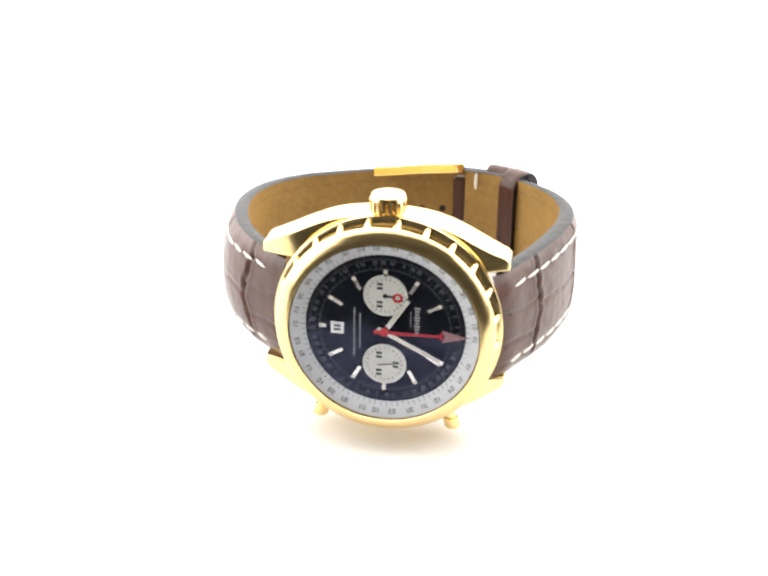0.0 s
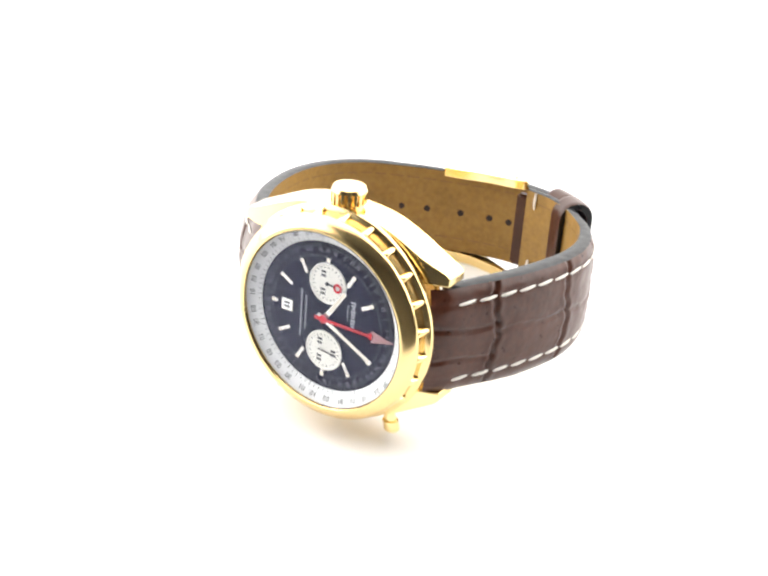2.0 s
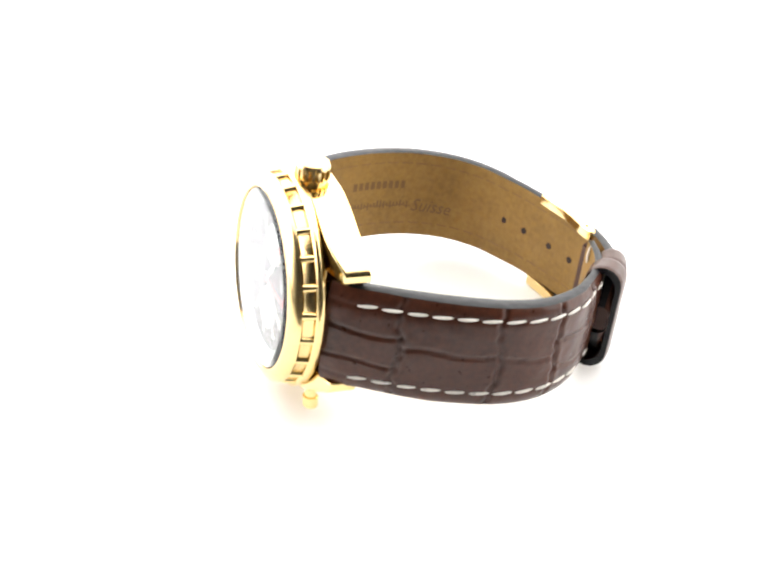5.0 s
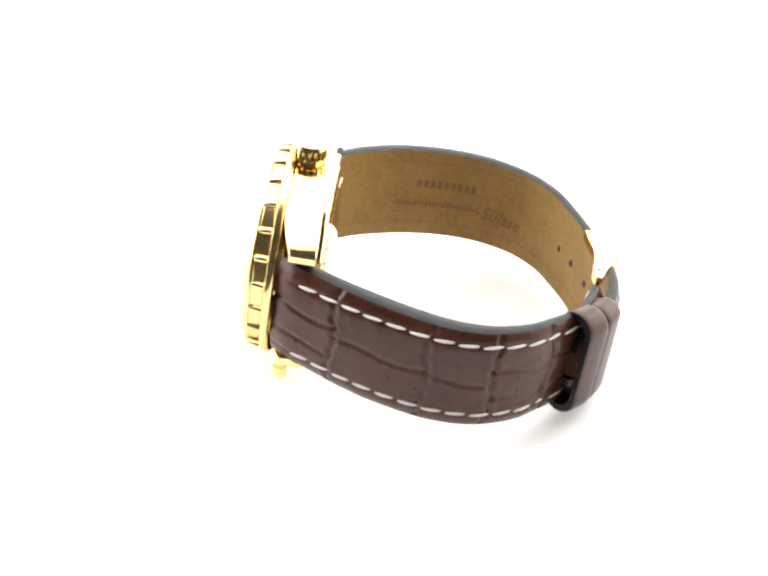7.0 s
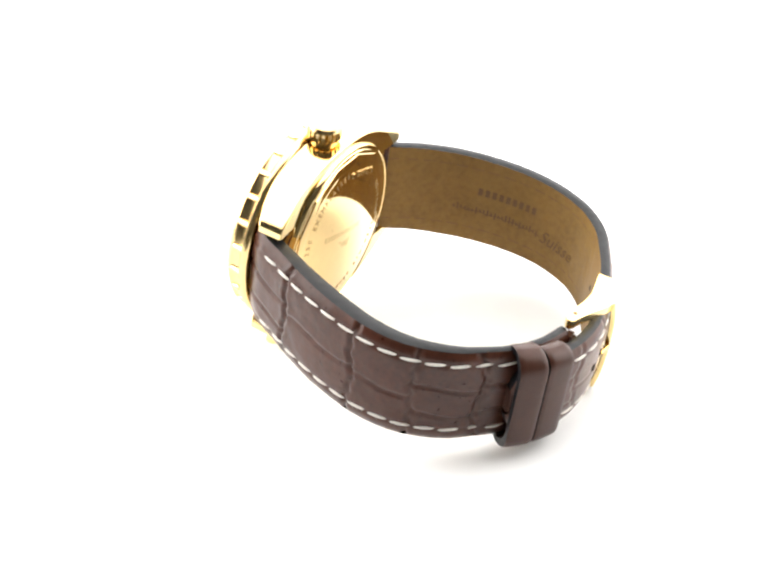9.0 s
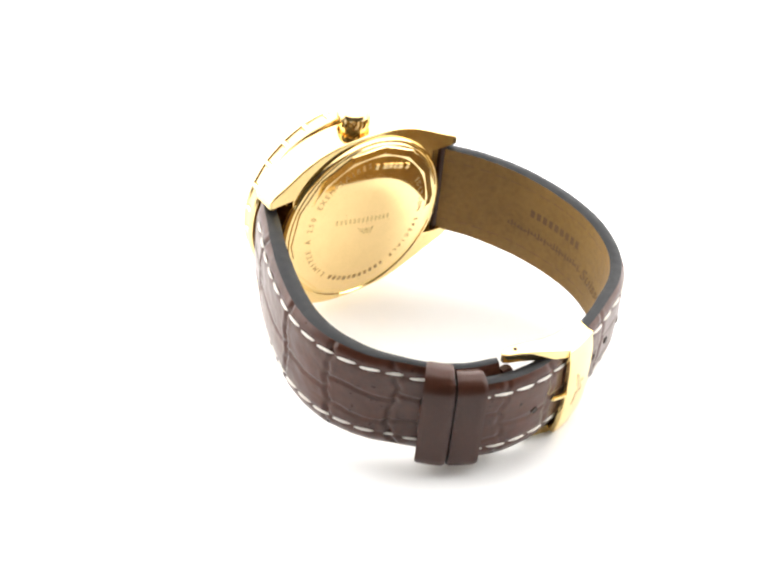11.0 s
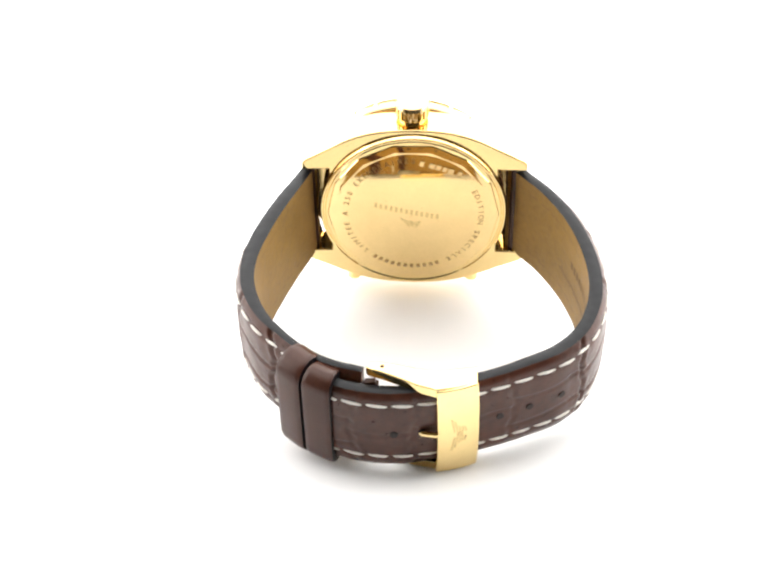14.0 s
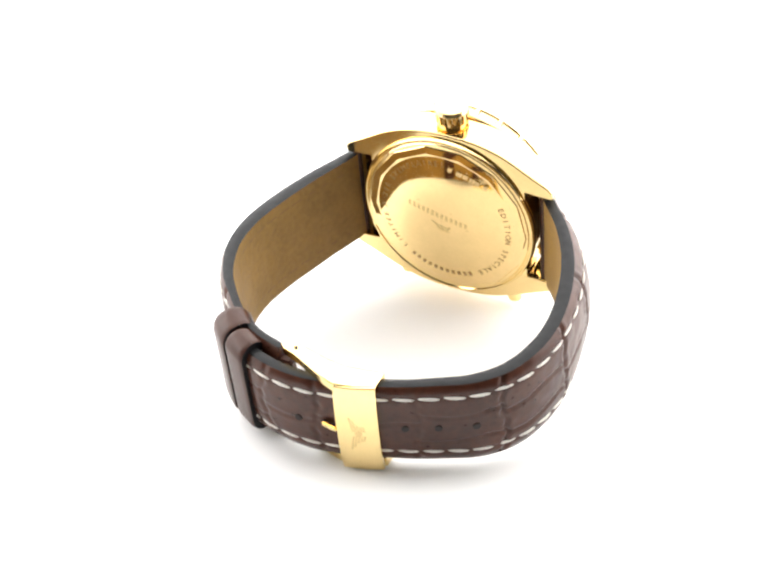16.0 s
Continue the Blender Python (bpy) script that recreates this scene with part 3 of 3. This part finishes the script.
def loop_band(name, path, s0, s1, off_in, off_out, half, wall, mat, label, zshift=0.0):
    """A leather keeper: a rounded loop round the strap, swept along it."""
    bm = bmesh.new()
    rings = []
    n = 10
    sec = []
    h0, h1 = off_in, off_out
    c = min(3.8, (h1 - h0) / 2 - 0.1)
    for (cz, co, a0) in ((half - c, h1 - c, 0), (-half + c, h1 - c, 90), (-half + c, h0 + c, 180), (half - c, h0 + c, 270)):
        for k in range(5):
            a = radians(a0 + 22.5 * k)
            sec.append((cz + c * math.cos(a), co + c * math.sin(a)))
    co0 = (h0 + h1) / 2

    def ring(s, shrink):
        q, t, nn = path.axes(s)
        out = []
        for z, o in sec:
            zz = z - math.copysign(min(shrink, abs(z)), z)
            oo = o - math.copysign(shrink, o - co0)
            p = q + nn * oo
            out.append(bm.verts.new((p.x, p.y, mid_z(q) + zz + zshift)))
        return out

    for i in range(n + 1):
        s = s0 + (s1 - s0) * i / n
        rings.append(ring(s, 0.15 if i in (0, n) else 0.0))
    for i in range(n, -1, -1):
        rings.append(ring(s0 + (s1 - s0) * i / n, wall))
    rings.append(rings[0])
    for k, (a, b) in enumerate(zip(rings, rings[1:])):
        for i in range(len(a)):
            j = (i + 1) % len(a)
            fc = bm.faces.new((a[i], a[j], b[j], b[i]))
            fc.material_index = 1 if k in (n, 2 * n + 1) else 0
    ob = part(name, bm, mat, watch, label, sharp=45)
    ob.data.materials.append(EDGE)
    return ob


def buckle_part():
    p0, p1 = LONG.near(-14.3, 69.4), LONG.near(-6.6, 71.8)
    bm = bmesh.new()
    # bowed plate over the strap
    rows = []
    for i in range(13):
        s = p0 + (p1 - p0) * i / 12
        q, t, n = LONG.axes(s)
        row = []
        for j in range(21):
            u = -1 + 2 * j / 20
            z = -3.7 + 11.2 * u
            off = 1.5 - 1.1 * abs(u) ** 3.0 + 0.25 * (1 - (2 * i / 12 - 1) ** 2)
            p = q + n * off
            row.append((p.x, p.y, z))
        rows.append((row, n))
    top = [[bm.verts.new(v) for v in row] for row, n in rows]
    bot = [[bm.verts.new((v[0] - n.x * 1.15, v[1] - n.y * 1.15, v[2] * 0.99)) for v in row] for row, n in rows]
    for g in (top, bot):
        for a, b in zip(g, g[1:]):
            for j in range(20):
                bm.faces.new((a[j], a[j + 1], b[j + 1], b[j]))
    for j in range(20):
        for k in (0, 12):
            bm.faces.new((top[k][j], top[k][j + 1], bot[k][j + 1], bot[k][j]))
    for i in range(12):
        for k in (0, 20):
            bm.faces.new((top[i][k], top[i + 1][k], bot[i + 1][k], bot[i][k]))
    ob = part("buckle", bm, GOLD, watch, "polished gold pin buckle with an engraved winged emblem")
    edge_soft(ob, 0.25, 40)
    # side rails to the spring bar
    for up in (True, False):
        bm = bmesh.new()
        # plan of the arm: outer edge, inner edge and height of its upper face
        pts = [(-14.2, 69.3, 65.4, 7.5), (-10.5, 71.0, 66.2, 7.6), (-6.6, 72.0, 67.0, 7.9), (-3.0, 71.2, 67.0, 8.4), (0.5, 69.9, 66.6, 8.9), (3.5, 68.9, 66.3, 9.3), (5.6, 68.4, 66.5, 9.5),
               (6.4, 67.8, 67.0, 9.5)]
        if not up:
            pts = [(x, yo - 1.0, yi + 0.6, -13.2 - 0.4 * (z - 7.5)) for x, yo, yi, z in pts]
        lo = [[bm.verts.new((x, yy, z - 2.2)) for yy in (yo, yi)] for x, yo, yi, z in pts]
        hi = [[bm.verts.new((x, yy, z)) for yy in (yo, yi)] for x, yo, yi, z in pts]
        for g in (lo, hi):
            for a, b in zip(g, g[1:]):
                bm.faces.new((a[0], a[1], b[1], b[0]))
        for k in (0, 1):
            for (a, b), (c, d) in zip(zip(lo, lo[1:]), zip(hi, hi[1:])):
                bm.faces.new((a[k], b[k], d[k], c[k]))
        for e in (0, -1):
            bm.faces.new((lo[e][0], lo[e][1], hi[e][1], hi[e][0]))
        r = part("rail", bm, GOLD, ob, "curved gold side rail")
        edge_soft(r, 0.25, 40)
        if up:
            # a dark disc on the rail paints the shade of the bar's hole
            bm = bmesh.new()
            bmesh.ops.create_cone(bm, cap_ends=True, segments=16, radius1=0.42, radius2=0.42, depth=0.3)
            for v in bm.verts:
                v.co += Vector((3.4, 67.5, 9.2))
            part("bar_hole", bm, HOLE_SHADE, r, "small dark disc for the shaded hole of the spring bar", smooth=False)
    bm = bmesh.new()
    bmesh.ops.create_cone(bm, cap_ends=True, segments=16, radius1=0.45, radius2=0.45, depth=16.0)
    for v in bm.verts:
        v.co += Vector((5.7, 68.0, -2.8))
    part("spring_bar", bm, GOLD, ob, "thin spring bar")
    # leather loop that holds the bar
    bm = bmesh.new()
    bmesh.ops.create_cube(bm, size=1.0)
    for v in bm.verts:
        v.co = Vector((5.7 + v.co.x * 3.2, 68.0 + v.co.y * 2.4 - v.co.x * -0.2, -2.7 + v.co.z * 17.5))
    bmesh.ops.bevel(bm, geom=bm.edges[:], offset=0.6, segments=2, affect="EDGES")
    part("bar_loop", bm, SMOOTH, ob, "brown leather loop round the spring bar")
    bm = bmesh.new()
    q, t, n = LONG.axes(LONG.near(-5.0, 72.2))
    bmesh.ops.create_cube(bm, size=1.0)
    for v in bm.verts:
        v.co = Vector((-5.3 + v.co.x * 3.6, 72.9 + v.co.y * 0.9 - v.co.x * 0.5, -3.2 + v.co.z * 1.2))
    bmesh.ops.bevel(bm, geom=bm.edges[:], offset=0.3, segments=2, affect="EDGES")
    part("tang", bm, GOLD, ob, "gold pin")
    # engraved emblem: a disc between two drooping wings
    bm = bmesh.new()
    q, t, n = LONG.axes(LONG.near(-10.4, 70.7))

    def on(u, v, o):
        p = q + t * u + n * (1.78 + o)
        return (p.x, p.y, -3.7 + v)

    for sv in (-1, 1):
        for i in range(5):
            a = [on(0.9 - i * 0.55, sv * 0.7, 0.0), on(1.5 - i * 0.62, sv * (4.2 - i * 0.55), -0.06), on(1.1 - i * 0.62, sv * (4.2 - i * 0.55), -0.06), on(0.55 - i * 0.55, sv * 0.7, 0.0)]
            bm.faces.new([bm.verts.new(v) for v in a])
    bm.faces.new([bm.verts.new(on(0.7 * math.cos(k * 0.7854) - 0.3, 0.7 * math.sin(k * 0.7854), 0.01)) for k in range(8)])
    part("emblem", bm, FAINT, ob, "engraved winged emblem", smooth=False)


def lining_marks(hold):
    """Stamped marks inside the long strap: a bar for the maker's name and a script line below."""
    bm = bmesh.new()

    def patch(s, z, ds, dz):
        L = LONG.length
        vs = []
        for a, b in ((-ds, -dz), (ds, -dz), (ds, dz), (-ds, dz)):
            q, t, n = LONG.axes(s + a)
            p = q - n * (3.2 + 0.7 * math.sin(math.pi * min(1, (s + a) / L * 1.6)) + 0.10)
            vs.append(bm.verts.new((p.x, p.y, mid_z(q) + z + b)))
        bm.faces.new(vs)

    s = LONG.near(-34.5, 22.0)
    for i in range(9):
        patch(s + 7 + i * 1.75, 2.2, 0.56, 0.95)
        part("stamped_bar", bm, STAMP, hold, smooth=False)
        bm = bmesh.new()
    rnd = random.Random(9)
    for i in range(24):
        patch(s + 1 + i * 0.95, -2.9 + 0.2 * math.sin(i), 0.22, rnd.choice((0.4, 0.45, 0.9)))
        patch(s + 1.5 + i * 0.95, -3.2 + 0.2 * math.sin(i * 1.3), 0.5, 0.13)
    part("script_bars", bm, STAMP, hold, "stamped bars of a script line", smooth=False)
    # the one readable word, set along the strap's curve
    me = letters("Suisse", 4.6, 0.04)
    s0 = s + 29.5
    for v in me.vertices:
        q, t, n = LONG.axes(s0 + v.co.x + v.co.y * 0.35)
        p = q - n * (3.2 + 0.7 * math.sin(math.pi * min(1, (s0 + v.co.x) / LONG.length * 1.6)) + 0.08 + v.co.z)
        v.co = Vector((p.x, p.y, mid_z(q) - 4.6 + v.co.y)) * MM
    me.materials.append(STAMP)
    part("stamped_word", me, STAMP, hold, "stamped word in script", smooth=False)


case_part()
lug_bars()
bezel_part()
crown_part()
pusher_part(-13.4)
pusher_part(12.2)
dial_part()
small_hand = small_seconds()
short_strap = strap("short_strap", SHORT, 3, lambda f: 11.15 - 0.9 * f, lambda f: 3.2 + 1.4 * math.sin(math.pi * min(1, f * 1.3)) - 0.6 * f,
                    "brown embossed leather strap piece with white seams, buckle end",
                    [(27.5, 17), (33.6, 35.5), (32.5, 48.5), (25, 59.5)], lambda f: 0.5 * math.exp(-((f - 0.15) / 0.2) ** 2))
long_strap = strap("long_strap", LONG, 8, lambda f: 11.15 - 1.75 * min(1, f * 1.5), lambda f: 3.2 + 0.7 * math.sin(math.pi * min(1, f * 1.6)),
                   "brown embossed leather strap piece with punched holes and tan lining",
                   [(-29, 13), (-38, 28.5), (-40, 42), (-35, 58), (-21, 66.8), (-2.5, 72.7), (9, 72.6)], lambda f: 2.1 * math.exp(-((f - 0.17) / 0.13) ** 2), tip=True)


def end_ties(hold, path):
    """Two white ties of thread on the lining near the buckle."""
    for z in (8.2, -8.0):
        q, t, n = path.axes(path.length - 2.6)
        ob = part("stitch", STITCH, THREAD, hold)
        nv, tv = Vector((-n.x, -n.y, 0)), Vector((0, 0, 1))
        m = Matrix.Identity(4)
        for k, col in enumerate((tv, nv, tv.cross(nv))):
            for r in range(3):
                m[r][k] = col[r]
        p = q - n * 2.75
        m.translation = Vector((p.x, p.y, mid_z(q) + z)) * MM
        ob.matrix_local = m


end_ties(short_strap, SHORT)
holes(long_strap, LONG, [(1.2, 73.1), (-4.0, 72.4), (-11.0, 70.5), (-18.7, 67.7), (-24.4, 65.0), (-30.1, 60.8)], 3.2)
lining_marks(long_strap)
ka, kb = LONG.near(22.8, 65.2), LONG.near(12.8, 71.5)
km = (ka + kb) / 2
loop_band("keeper", LONG, kb, km - 0.25, -5.4, 1.0, 11.5, 1.25, SMOOTH, "smooth brown leather strap keeper", -0.3)
loop_band("keeper", LONG, km + 0.25, ka, -6.8, 1.2, 11.9, 1.25, SMOOTH, "smooth brown leather strap keeper", -0.3)


# ---- what moves: the watch turns with the table's turning plate, its small seconds hand runs ----
def motions():
    base = pose(-0.004384, -0.028765, 0.025815) @ pose(0, 0, 0, 0, 0, -9.3) @ pose(0, 0, 0, -8.7)
    turned = [(0, 0), (0.5, -5.68), (1, -11.84), (1.5, -17.61), (2, -23.9), (2.5, -29.72), (3, -36.17), (3.5, -41.71), (4, -48.15), (4.2, -50.62),
              (4.9, -59.2), (5.6, -67.8), (6.3, -76.42), (6.5, -78.92), (7, -85.37), (7.5, -91.11), (8, -97.47), (8.5, -103.26), (9, -109.75), (9.2, -112.24),
              (9.9, -120.9), (10.6, -129.6), (11.3, -138.3), (11.5, -140.75), (12, -147.32), (12.5, -153.25), (13, -159.79), (13.5, -165.73), (14, -172.35),
              (14.5, -178.29), (15, -185.03), (15.5, -191.05), (16, -197.83)]
    walk(watch, [(t, pose(0, 0, 0, 0, 0, a) @ base) for t, a in turned])
    pivot = small_hand.location.copy()
    walk(small_hand, [(t, Matrix.Translation(pivot) @ pose(0, 0, 0, 0, 6 * t - 8, 0)) for t in range(0, 17, 2)])


buckle_part()
motions()
